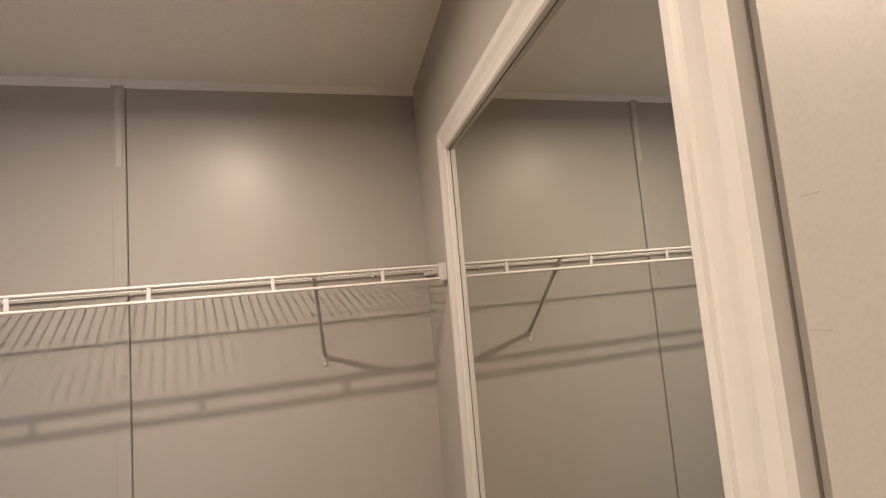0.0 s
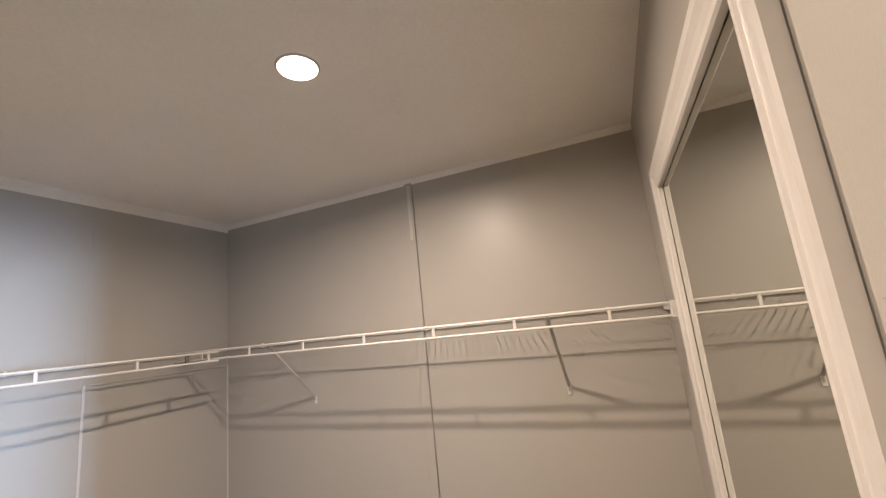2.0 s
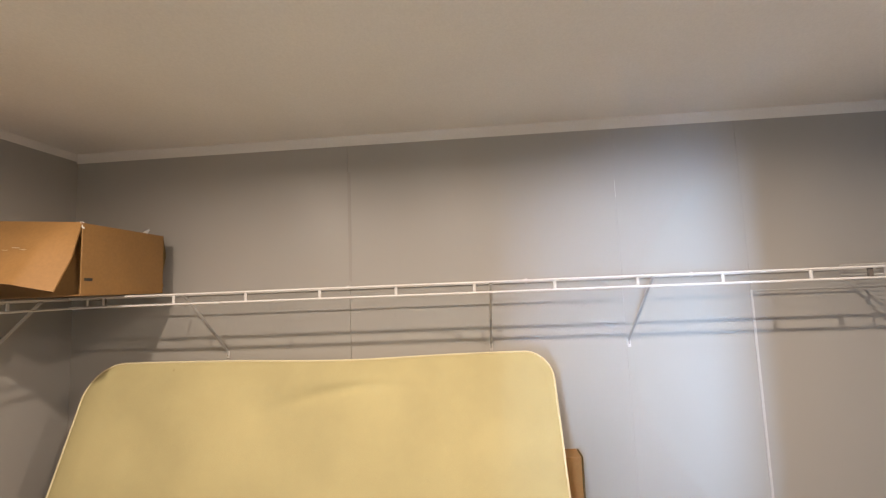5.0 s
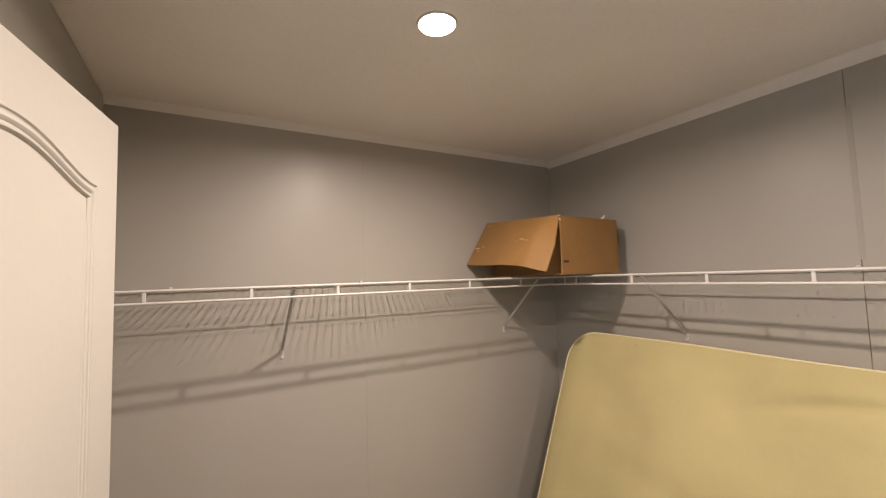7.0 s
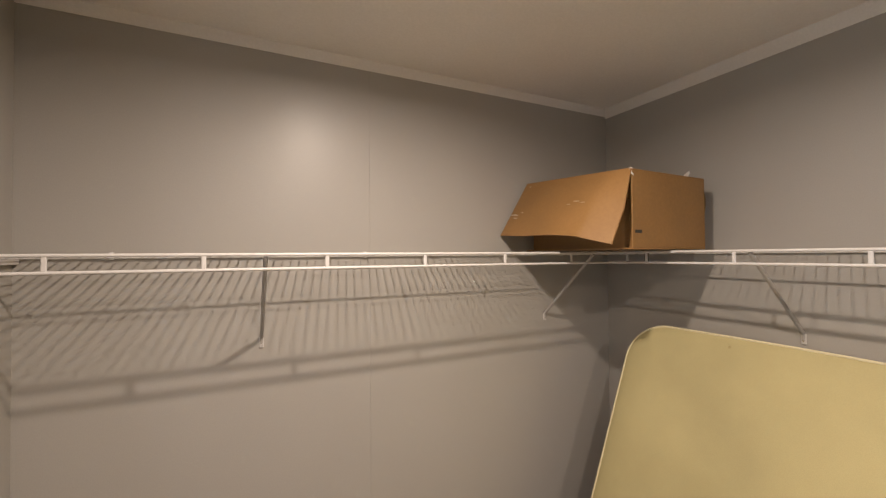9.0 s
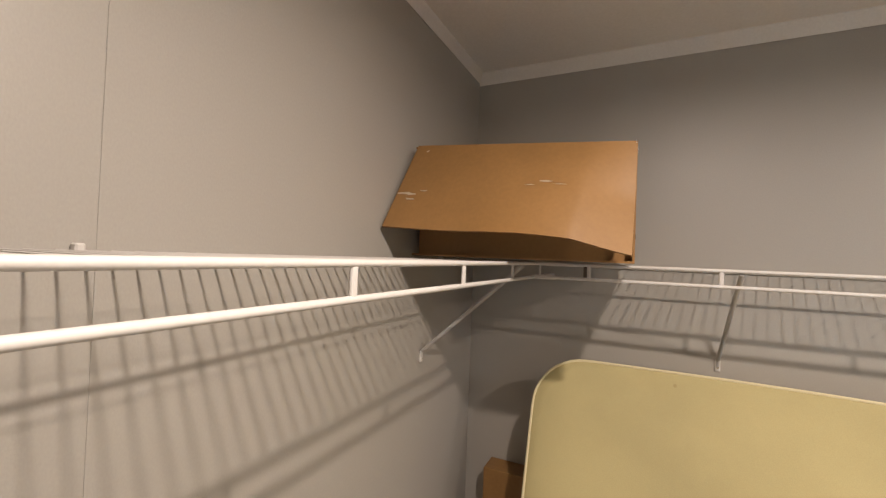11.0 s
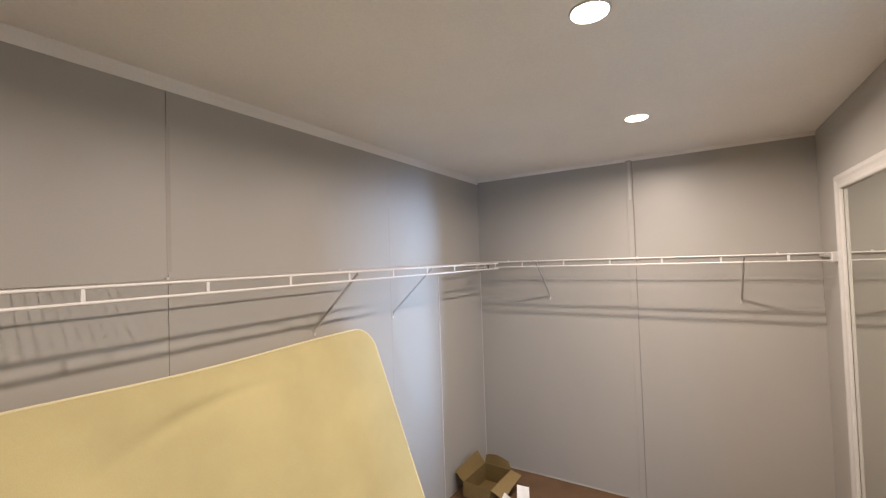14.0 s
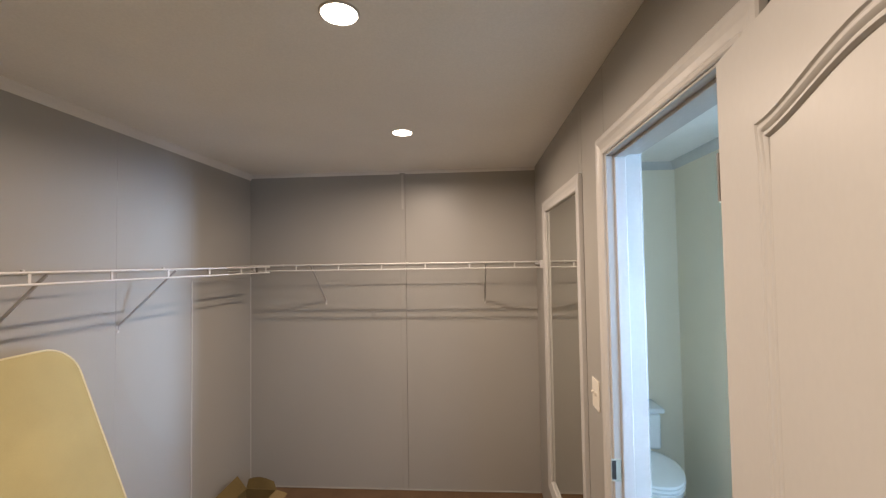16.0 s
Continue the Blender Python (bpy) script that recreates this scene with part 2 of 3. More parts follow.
# shallow groove above the shelf, its shade painted as a thin darker band
part("joint_tape", boxed(-0.001, 0.0007, -2.3965, -2.3815, 1.675, 2.185, bevel=0.0003), M_SEAM, wall_west, "darker wall-coloured band standing in for a shallow groove's shade")
part("joint_tape", boxed(1.172, 1.190, -0.0058, -0.0012, 2.060, H - 0.026, bevel=0.0015), M_STRIP, wall_north, "whitish strip over the joint")
panels(wall_east, "x", W, -1, [(-1.2685, -1.56), (-1.56, DOOR_S - 0.075, DOOR_H + 0.03, H), (DOOR_S - 0.03, -L - 0.004, 0.0, H - 0.005)], gap=0.002)

bm = bmesh.new()
for dims in ((MIR_N + 0.010, 0.0, 0.0, H), (-1.2665, MIR_S - 0.010, 0.0, MIR_Z1 + 0.010), (-1.2665, -1.216, MIR_Z1 + 0.010, H), (-1.2135, MIR_N + 0.010, MIR_Z1 + 0.010, H), (MIR_S - 0.010, MIR_N + 0.010, 0.0, MIR_Z0 - 0.010)):
    box(bm, W, W + PB, *dims)
part("panel", bm, M_WALL, wall_east)
for y0, z in ((-1.284, 1.640), (-1.278, 1.552)):
    bm = bmesh.new()
    rod(bm, (W + 0.0001, y0, z), (W + 0.0001, y0 - 0.013, z + 0.001), 0.00022, 5)
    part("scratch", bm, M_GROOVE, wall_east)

solid("floor", boxed(-T, W + 0.02, -L - T, T, -0.06, 0.0), M_CARPET, "brown low-pile carpet covering the closet", "floor", "structure")
solid("bathroom_floor", boxed(W + 0.02, BATH_E + T, -L - T, T, -0.064, -0.004), M_TILE, "beige sheet vinyl flooring in the bathroom", "floor", "structure")
solid("ceiling", boxed(-T, BATH_E + T, -L - T, T, H, H + 0.08), M_CEIL, "matt off-white painted ceiling", "ceiling", "structure")

part("filler_smear", boxed(-0.001, 0.0006, -1.1875, -1.1858, 2.00, 2.075, bevel=0.0003), M_TRIM, wall_west, "whitish smear of filler over the joint")

# small cove along the long wall and the two end walls
COVE = [(0.0, 0.0), (0.0, 0.039), (0.003, 0.040), (0.008, 0.028), (0.016, 0.014), (0.024, 0.005), (0.026, 0.0)]
for run, k in ((((0, 0), (0, -L)), 1.0), (((0.0, -L), (W, -L)), 0.78), (((W, 0.0), (0.0, 0.0)), 0.60)):
    bm = bmesh.new()
    sweep(bm, run, [(o * k, h * k) for o, h in COVE], lambda a, b, h: Vector((a, b, H - h)))
    solid("trim", bm, M_COVE, "small off-white cove trim under the ceiling", "trim", "structure", smooth=True)

# caulked access board outline beside the corner
for dims, mat, label in (((0.0, 0.005, -0.6645, -0.6555, 0.0, 1.57), M_TRIM, "thin white bead strip on the wallboard"),
                         ((0.0, 0.004, -0.654, -0.008, 1.563, 1.569), M_WALL, "thin grey bead strip on the wallboard"),
                         ((0.0, 0.005, -0.006, 0.0, 0.0, 1.57), M_TRIM, "thin painted bead in the wall corner")):
    solid("trim", boxed(*dims, bevel=0.0018, seg=2), mat, label, "trim", "structure")
solid("trim", boxed(1.160, 1.1985, -0.0050, 0.0, 0.0, H, bevel=0.0022, seg=2), M_WALL, "flat grey joint cover strip on the wallboard", "trim", "structure")
for dims in ((0.01, W - 0.01, -0.008, 0.0, 0.0, 0.009), (0.0, 0.008, -L + 0.01, -0.68, 0.0, 0.009)):
    solid("baseboard", boxed(*dims, bevel=0.003, seg=2), M_WALL, "thin grey bead at the foot of the wall", "baseboard", "structure")

# ---- doorway ----
east_face = lambda a, b, h: Vector((W - h, a, b))
door_frame = thing("door_1", (0, 0, 0), "white painted door casing and jamb with steel strike plate", "door frame", kind="structure")
mitred_frame(door_frame, [(DOOR_S - 0.004, 0.0), (DOOR_S - 0.004, DOOR_H + 0.006), (DOOR_N + 0.012, DOOR_H + 0.006), (DOOR_N + 0.012, 0.0)], False, east_face, M_TRIM)
bath_face = lambda a, b, h: Vector((BATH_X + h, a, b))
mitred_frame(door_frame, [(DOOR_S - 0.004, 0.0), (DOOR_S - 0.004, DOOR_H + 0.006), (DOOR_N + 0.012, DOOR_H + 0.006), (DOOR_N + 0.012, 0.0)], False, bath_face, M_TRIM)
part("jamb", boxed(W - 0.004, BATH_X + 0.002, DOOR_N, DOOR_N + 0.019, 0, DOOR_H + 0.019, bevel=0.0015), M_TRIM, door_frame)
part("jamb", boxed(W - 0.004, BATH_X + 0.002, DOOR_S - 0.019, DOOR_S, 0, DOOR_H + 0.019, bevel=0.0015), M_TRIM, door_frame)
part("head_jamb", boxed(W - 0.004, BATH_X + 0.002, DOOR_S, DOOR_N, DOOR_H, DOOR_H + 0.019, bevel=0.0015), M_TRIM, door_frame)
part("door_stop", boxed(W + 0.022, W + 0.060, DOOR_N - 0.011, DOOR_N, 0, DOOR_H, bevel=0.003, seg=2), M_TRIM, door_frame)
part("door_stop", boxed(W + 0.022, W + 0.060, DOOR_S, DOOR_S + 0.011, 0, DOOR_H, bevel=0.003, seg=2), M_TRIM, door_frame)
part("door_stop", boxed(W + 0.022, W + 0.060, DOOR_S + 0.011, DOOR_N - 0.011, DOOR_H - 0.011, DOOR_H, bevel=0.003, seg=2), M_TRIM, door_frame)
strike = part("strike_plate", boxed(W - 0.016, W + 0.018, DOOR_N - 0.0022, DOOR_N, 0.915, 0.990, bevel=0.001), M_METAL, door_frame, "brushed steel strike plate")
part("latch_hole", boxed(W - 0.013, W + 0.001, DOOR_N - 0.0028, DOOR_N - 0.0016, 0.922, 0.984), M_DARK, strike)

# ---- open door leaf ----
hinge, free = Vector((2.122, -2.283, 0)), Vector((1.996, -2.988, 0))
leaf_dir = (free - hinge).normalized()
LEAF_W = (free - hinge).length
leaf = thing("panel_door", (0, 0, 0), "white moulded panel door with arched top panel, standing open", "door",
             m=Matrix.Translation(hinge) @ Matrix(((leaf_dir.x, -leaf_dir.y, 0, 0), (leaf_dir.y, leaf_dir.x, 0, 0), (0, 0, 1, 0), (0, 0, 0, 1))))
# local x runs along the leaf, local -y or +y is its thickness; the moulded face looks into the room
side = -1 if Vector((-leaf_dir.y, leaf_dir.x, 0)).x > 0 else 1
TH = 0.035
part("slab", boxed(0.0, LEAF_W, min(0, -side * TH), max(0, -side * TH), 0.012, 2.0, bevel=0.002), M_DOOR, leaf)
# the moulding is shallow along the stiles and deep along the rails and the arch
face = lambda a, b, h: Vector((a, side * h * (1.5 if b > 1.80 or abs(b - 0.98) < 0.03 or abs(b - 0.84) < 0.03 or b < 0.26 else 0.12), b))
MOULD = [(-0.016, -0.001), (-0.016, 0.001), (-0.013, 0.0035), (-0.010, 0.0035), (-0.008, 0.0012), (-0.005, 0.0008), (-0.003, 0.003), (0.002, 0.004), (0.005, 0.003), (0.007, 0.0008), (0.010, 0.0012), (0.012, 0.0035), (0.015, 0.0035), (0.018, 0.001), (0.018, -0.001)]


def arch_path(u0, u1, z0, z1, rise):
    pts = [(u0, z0), (u1, z0), (u1, z0 + 0.07), (u1, z1 - 0.07), (u1, z1)]
    n = 28
    for i in range(1, n):
        f = i / n
        pts.append((u1 + (u0 - u1) * f, z1 + rise * (0.5 - 0.5 * math.cos(2 * math.pi * f)) ** 0.85))
    return pts + [(u0, z1), (u0, z1 - 0.07), (u0, z0 + 0.07)]


for u0, u1, z0, z1, rise in ((0.147, LEAF_W - 0.112, 0.98, 1.838, 0.046), (0.147, LEAF_W - 0.115, 0.22, 0.84, 0.0)):
    pts = arch_path(u0, u1, z0, z1, rise) if rise else [(u0, z0), (u1, z0), (u1, z1), (u0, z1)]
    bm = bmesh.new()
    sweep(bm, pts, MOULD, face, closed=True)
    part("moulding", bm, M_DOOR, leaf, smooth=True)
for z in (0.25, 1.05, 1.80):
    bm = bmesh.new()
    rod(bm, (-0.003, 0, z - 0.042), (-0.003, 0, z + 0.042), 0.0028, 10)
    part("hinge", bm, M_HINGE, leaf, smooth=True)

# ---- mirror ----
mirror = thing("wall_mirror", (W, 0, 0), "tall full-length mirror framed by white moulded casing", "mirror")
part("glass", boxed(0.0007, 0.0045, MIR_S - 0.009, MIR_N + 0.009, MIR_Z0 - 0.009, MIR_Z1 + 0.009), M_MIRROR, mirror, "clear silvered mirror glass")
MIR_RECT = [(MIR_S, MIR_Z0), (MIR_S, MIR_Z1), (MIR_N, MIR_Z1), (MIR_N, MIR_Z0)]
NARROW = [(o, h * 1.15) for o, h in CASING]
mitred_frame(mirror, MIR_RECT, True, lambda a, b, h: Vector((-h - 0.0005, a, b)), M_TRIM, NARROW, name="frame")

# ---- light switch ----
switch = thing("light_switch", (W, -1.395, 1.145), "ivory plastic wall switch plate with two toggles", "light switch")
part("plate", boxed(-0.006, 0.0, -0.042, 0.042, -0.057, 0.057, bevel=0.003, seg=2), M_PLATE, switch)
for dy in (-0.018, 0.018):
    bm = boxed(-0.007, -0.005, dy - 0.006, dy + 0.006, -0.013, 0.013)
    part("slot", bm, M_PLATE, switch)
    bm = boxed(-0.016, -0.006, dy - 0.0035, dy + 0.0035, 0.0, 0.010, bevel=0.0015)
    part("toggle", bm, M_PLATE, switch)

# ---- recessed lights ----
for lx, y, bx_, by_, share in ((1.336, -0.905, 0.002, 0.020, 1.15), (1.338, -1.940, 0.0, 0.015, 0.80), (1.294, -2.846, 0.002, -0.024, 0.84)):
    lamp = thing("recessed_light", (lx, y, H), "round flush white recessed ceiling light, switched on", "ceiling light", group="ceiling lights in a row")
    bm = bmesh.new()
    n = 48
    prof = [(0.049, -0.003), (0.051, -0.005), (0.054, -0.004), (0.056, 0.0)]
    rings = [[bm.verts.new((r * math.cos(2 * math.pi * i / n), r * math.sin(2 * math.pi * i / n), z)) for i in range(n)] for r, z in prof]
    for a, b in zip(rings, rings[1:]):
        for i in range(n):
            bm.faces.new((a[i], a[(i + 1) % n], b[(i + 1) % n], b[i]))
    part("trim_ring", bm, M_TRIM, lamp, "thin white trim ring", smooth=True)
    bm = bmesh.new()
    rr = [[bm.verts.new((r * math.cos(2 * math.pi * i / 40), r * math.sin(2 * math.pi * i / 40), z)) for i in range(40)] for r, z in ((0.050, -0.0035), (0.049, -0.006), (0.040, -0.008), (0.018, -0.009))]
    for a, b in zip(rr, rr[1:]):
        for i in range(40):
            bm.faces.new((a[i], a[(i + 1) % 40], b[(i + 1) % 40], b[i]))
    bm.faces.new(rr[-1])
    part("lens", bm, M_GLOW, lamp, "glowing warm white lens")
    beam = bpy.data.lights.new("downlight", "AREA")
    beam.shape, beam.size, beam.energy, beam.color, beam.spread = "DISK", 0.050, LAMP_POWER * share, LAMP_COLOUR, radians(LAMP_SPREAD)
    new("downlight", beam).matrix_world = pose(lx + bx_, y + by_, H - 0.011)

# ---- wire shelves ----
SH_TOP, SH_LOW, SH_D = 1.650, 1.612, 0.30
RAIL = 0.0043
bm = bmesh.new()
rod(bm, (0, 0.004, 0), (0, SH_D, 0), 0.0016, 6)
WIRE_MESH = finish(bm, "wire", M_WIRE)
bm = bmesh.new()
box(bm, -0.0052, 0.0052, SH_D - 0.0026, SH_D + 0.0026, SH_LOW, SH_TOP, bevel=0.0022, seg=2)
POST_MESH = finish(bm, "post", M_WIRE)


def wire_shelf(m, s0, s1, posts, braces, label, clips=()):
    sh = thing("wire_shelf", (0, 0, 0), label, "wire shelf", group="wire shelves round the closet", m=m)
    for name, y, z, r in (("front_rail", SH_D, SH_TOP, RAIL), ("lower_rail", SH_D, SH_LOW, RAIL), ("middle_rod", 0.160, SH_TOP - 0.005, 0.003), ("back_rod", 0.010, SH_TOP - 0.005, 0.003)):
        bm = bmesh.new()
        rod(bm, (s0, y, z), (s1, y, z), r, 10)
        part(name, bm, M_WIRE, sh, smooth=True)
    n = int((s1 - s0) / 0.0254)
    for i in range(n):
        ob = new("wire", WIRE_MESH)
        ob.parent, ob.location = sh, (s0 + 0.012 + i * 0.0254, 0, SH_TOP + 0.001)
    for s in posts:
        ob = new("post", POST_MESH)
        ob.parent, ob.location = sh, (s, 0, 0)
    for s in braces:
        bm = bmesh.new()
        a, b = Vector((s, SH_D - 0.006, SH_TOP - 0.006)), Vector((s, 0.008, 1.385))
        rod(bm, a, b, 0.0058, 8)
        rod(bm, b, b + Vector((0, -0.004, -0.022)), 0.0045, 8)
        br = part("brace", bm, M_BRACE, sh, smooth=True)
        clip = boxed(s - 0.007, s + 0.007, 0.0, 0.006, 1.350, 1.384, bevel=0.002)
        part("foot_clip", clip, M_WIRE, br)
        bm = bmesh.new()
        rod(bm, (s, 0.005, 1.362), (s, 0.008, 1.362), 0.003, 8)
        part("screw", bm, M_METAL, br)
    for s in clips:
        part("wall_clip", boxed(s - 0.005, s + 0.005, 0.0, 0.014, SH_TOP - 0.012, SH_TOP + 0.010, bevel=0.002), M_WIRE, sh)
    return sh


POST = 0.296
shelf_n = wire_shelf(pose(W, 0, 0.006, 0, 0, 180), 0.006, W - 0.006, [W - (0.785 + POST * k) for k in range(-2, 5)], [W - 1.78, W - 0.591], "white wire closet shelf along the end wall beside the mirror", clips=(0.2, 0.95, 1.9))
shelf_w = wire_shelf(pose(0, 0, -0.003, 0, 0, -90), SH_D + 0.004, L - SH_D - 0.004, [1.532 + POST * k for k in range(-4, 7)], [1.178, 1.766, 2.971], "white wire closet shelf along the long wall above the mattress", clips=(0.9, 1.6, 2.4))
shelf_s = wire_shelf(pose(0, -L, -0.004), 0.006, W - 0.006, [0.814 + POST * k for k in range(-2, 5)], [0.40, 1.562], "white wire closet shelf along the end wall under a cardboard box", clips=(0.3, 1.22, 1.95))
# end blocks at the mirror wall
for sh, s in ((shelf_n, 0.0), (shelf_s, W - 0.024)):
    part("end_bracket", boxed(s, s + 0.024, SH_D - 0.022, SH_D + 0.008, SH_LOW - 0.006, SH_TOP + 0.008, bevel=0.003, seg=2), M_WIRE, sh, "white plastic end bracket")
    part("end_bracket", boxed(s + 0.008, s + 0.014, 0.004, SH_D, SH_TOP - 0.022, SH_TOP - 0.004, bevel=0.002), M_WIRE, sh, "white plastic end bracket")
# thin sleeves where the rails meet in the corners
for s in (SH_D + 0.002, L - SH_D - 0.062):
    for z in (SH_TOP, SH_LOW):
        bm = bmesh.new()
        rod(bm, (s, SH_D, z), (s + 0.06, SH_D, z), 0.0056, 10)
        part("rail_sleeve", bm, M_WIRE, shelf_w, "white plastic rail sleeve", smooth=True)
# dark rail joiners in the two corners
for s in (SH_D + 0.14, L - SH_D - 0.14):
    part("joiner", boxed(s - 0.008, s + 0.008, SH_D - 0.016, SH_D - 0.006, SH_LOW - 0.002, SH_TOP + 0.002, bevel=0.002), M_JOIN, shelf_w, "dull brown metal rail joiner")


# ---- cardboard box on the shelf ----
def board(bm, corners, t=0.004):
    """A sheet of board of thickness t behind four corners."""
    a, b, c, d = (Vector(p) for p in corners)
    nrm = (b - a).cross(d - a).normalized() * t
    f = [bm.verts.new(p) for p in (a, b, c, d)]
    k = [bm.verts.new(p - nrm) for p in (a, b, c, d)]
    bm.faces.new(f)
    bm.faces.new(k[::-1])
    for i in range(4):
        j = (i + 1) % 4
        bm.faces.new((f[i], k[i], k[j], f[j]))
    return bm


def bent_flap(bm, a0, a1, b0, b1, curl, nu=16, nv=8, t=0.004):
    """A flap from edge a0-a1 to edge b0-b1 with an uneven curl at its free edge."""
    a0, a1, b0, b1 = map(Vector, (a0, a1, b0, b1))
    nrm = (a1 - a0).cross(b0 - a0).normalized()
    top, bot = [], []
    for i in range(nu + 1):
        r0, r1 = [], []
        for j in range(nv + 1):
            u, v = i / nu, j / nv
            p = (a0.lerp(a1, u)).lerp(b0.lerp(b1, u), v) + nrm * curl(u, v)
            r0.append(bm.verts.new(p))
            r1.append(bm.verts.new(p - nrm * t))
        top.append(r0)
        bot.append(r1)
    for i in range(nu):
        for j in range(nv):
            bm.faces.new((top[i][j], top[i + 1][j], top[i + 1][j + 1], top[i][j + 1]))
            bm.faces.new((bot[i][j], bot[i][j + 1], bot[i + 1][j + 1], bot[i + 1][j]))
    for i in range(nu):
        bm.faces.new((top[i][0], bot[i][0], bot[i + 1][0], top[i + 1][0]))
        bm.faces.new((top[i][nv], top[i + 1][nv], bot[i + 1][nv], bot[i][nv]))
    for j in range(nv):
        bm.faces.new((top[0][j], top[0][j + 1], bot[0][j + 1], bot[0][j]))
        bm.faces.new((top[nu][j], bot[nu][j], bot[nu][j + 1], top[nu][j + 1]))
    return bm


BX0, BX1, BY0, BY1, BZ0, BZ1 = 0.102, 0.505, -3.735, -3.197, 1.656, 1.913
shelf_box = thing("cardboard_box", (0, 0, 0), "brown cardboard box with one flap hanging open, on the wire shelves", "box")
shelf_box.location = (BX0, BY0, BZ0)
bx, by, bz = BX1 - BX0, BY1 - BY0, BZ1 - BZ0
bm = bmesh.new()
box(bm, 0, bx, 0, by, 0, 0.005)
part("bottom", bm, M_CARD, shelf_box)
part("top", boxed(0, bx, 0, by, bz - 0.005, bz, bevel=0.001), M_CARD, shelf_box)
part("side", boxed(0, 0.005, 0, by, 0.005, bz - 0.005), M_CARD, shelf_box)
part("side", boxed(0.005, bx - 0.037, 0, 0.005, 0.005, bz - 0.005), M_CARD, shelf_box)
end = part("side", boxed(0.005, bx, by - 0.005, by, 0.005, bz - 0.005, bevel=0.001), M_CARD, shelf_box)
part("hand_slot", boxed(bx - 0.045, bx - 0.012, by - 0.0005, by + 0.0012, 0.052, 0.062), M_DARK, end)
bm = bmesh.new()
bent_flap(bm, (0.0, by - 0.012, 0.02), (0.0, by - 0.012, bz - 0.004), (-0.036, by - 0.030, 0.03), (-0.032, by - 0.026, bz - 0.016), lambda u, v: 0.006 * math.sin(7 * u) * v, 8, 4)
part("torn_flap", bm, M_CARD_IN, shelf_box, "torn edge flap at the corner", smooth=True)
part("lower_flap", boxed(bx - 0.042, bx - 0.037, 0.005, by - 0.005, 0.005, bz - 0.005), M_CARD, shelf_box)
bm = bmesh.new()
bent_flap(bm, (bx, 0.01, bz), (bx, by, bz), (bx + 0.125, -0.010, 0.055), (bx + 0.118, by - 0.004, 0.032),
          lambda u, v: -0.012 * math.sin(math.pi * u) * v - 0.004 * math.sin(9 * u + 2) * v + 0.027 * max(0, u - 0.83 + 0.03 * v) / 0.17 * min(1, 2 * v), 40, 14)
flap = part("flap", bm, M_CARD, shelf_box, "creased cardboard flap with tape remains", smooth=True)
# glossy shreds of old tape lying on the flap
FLAP_CURL = lambda u, v: 0.012 * math.sin(math.pi * u) * v + 0.004 * math.sin(9 * u + 2) * v
rng = random.Random(5)
for u, v, lu, lv in ((0.02, 0.60, 0.080, 0.030), (0.05, 0.67, 0.060, 0.014), (0.11, 0.57, 0.045, 0.012), (0.64, 0.44, 0.070, 0.014), (0.71, 0.47, 0.045, 0.010), (0.60, 0.49, 0.040, 0.008), (0.06, 0.07, 0.018, 0.018)):
    bm = bmesh.new()
    vs = []
    for q in range(9):
        ang, r = 2 * math.pi * q / 9, rng.uniform(0.25, 0.75)
        uu, vv = u + lu * (0.5 + r * math.cos(ang)), v + lv * (0.5 + r * math.sin(ang))
        a = Vector((bx, 0.01, bz)).lerp(Vector((bx, by, bz)), uu)
        b = Vector((bx + 0.125, -0.010, 0.055)).lerp(Vector((bx + 0.118, by - 0.014, 0.032)), uu)
        vs.append(bm.verts.new(a.lerp(b, vv) + Vector((0.9, 0, 0.43)) * (FLAP_CURL(uu, vv) + 0.0046 + rng.uniform(0, 0.0004))))
    mid = bm.verts.new(sum((p.co for p in vs), Vector()) / 9 + Vector((0.0004, 0, 0.0002)))
    for q in range(9):
        bm.faces.new((vs[q], vs[(q + 1) % 9], mid))
    bmesh.ops.solidify(bm, geom=bm.faces[:], thickness=0.0003)
    part("tape", bm, M_TAPE, flap, "glossy shred of clear tape")
for pts in (((bx - 0.006, by + 0.001, bz - 0.022), (bx + 0.004, by + 0.001, bz - 0.018), (bx + 0.006, by - 0.004, bz + 0.004), (bx - 0.008, by - 0.004, bz + 0.004)),
            ((0.085, by - 0.01, bz + 0.001), (0.115, by - 0.01, bz + 0.001), (0.085, by - 0.004, bz + 0.022), (0.078, by - 0.006, bz + 0.016))):
    bm = bmesh.new()
    board(bm, pts, 0.0004)
    part("tape", bm, M_PAPER, shelf_box, "torn whitish tape end")

# the box is crushed a little: its top rises towards the wall behind it
for piece in shelf_box.children_recursive:
    for p in piece.data.vertices:
        p.co.z += 0.033 * (1 - p.co.y / by) * max(0.0, p.co.z) / bz
        # its end is not quite square
        p.co.y -= 0.020 * max(0.0, min(1.0, 1 - p.co.x / bx)) * max(0.0, p.co.y) / by

# ---- mattress leaning on the wall ----
LEAN = radians(21.5)
MT, MH, ML, MR = 0.13, 1.413, 1.93, 0.11
mattress = thing("mattress", (0, 0, 0), "bare yellow mattress with cream piping, leaning on edge against the wall", "mattress",
                 m=Matrix.Translation((0.655, -1.525, 0.048)) @ Matrix.Rotation(radians(1.0), 4, "Z") @ Matrix.Rotation(-LEAN, 4, "Y"))


def sag(a, b):
    """The top edge hangs a little between its corners."""
    return 0.014 * math.exp(-((a - 0.85) / 0.38) ** 2) * (b / MH) ** 3


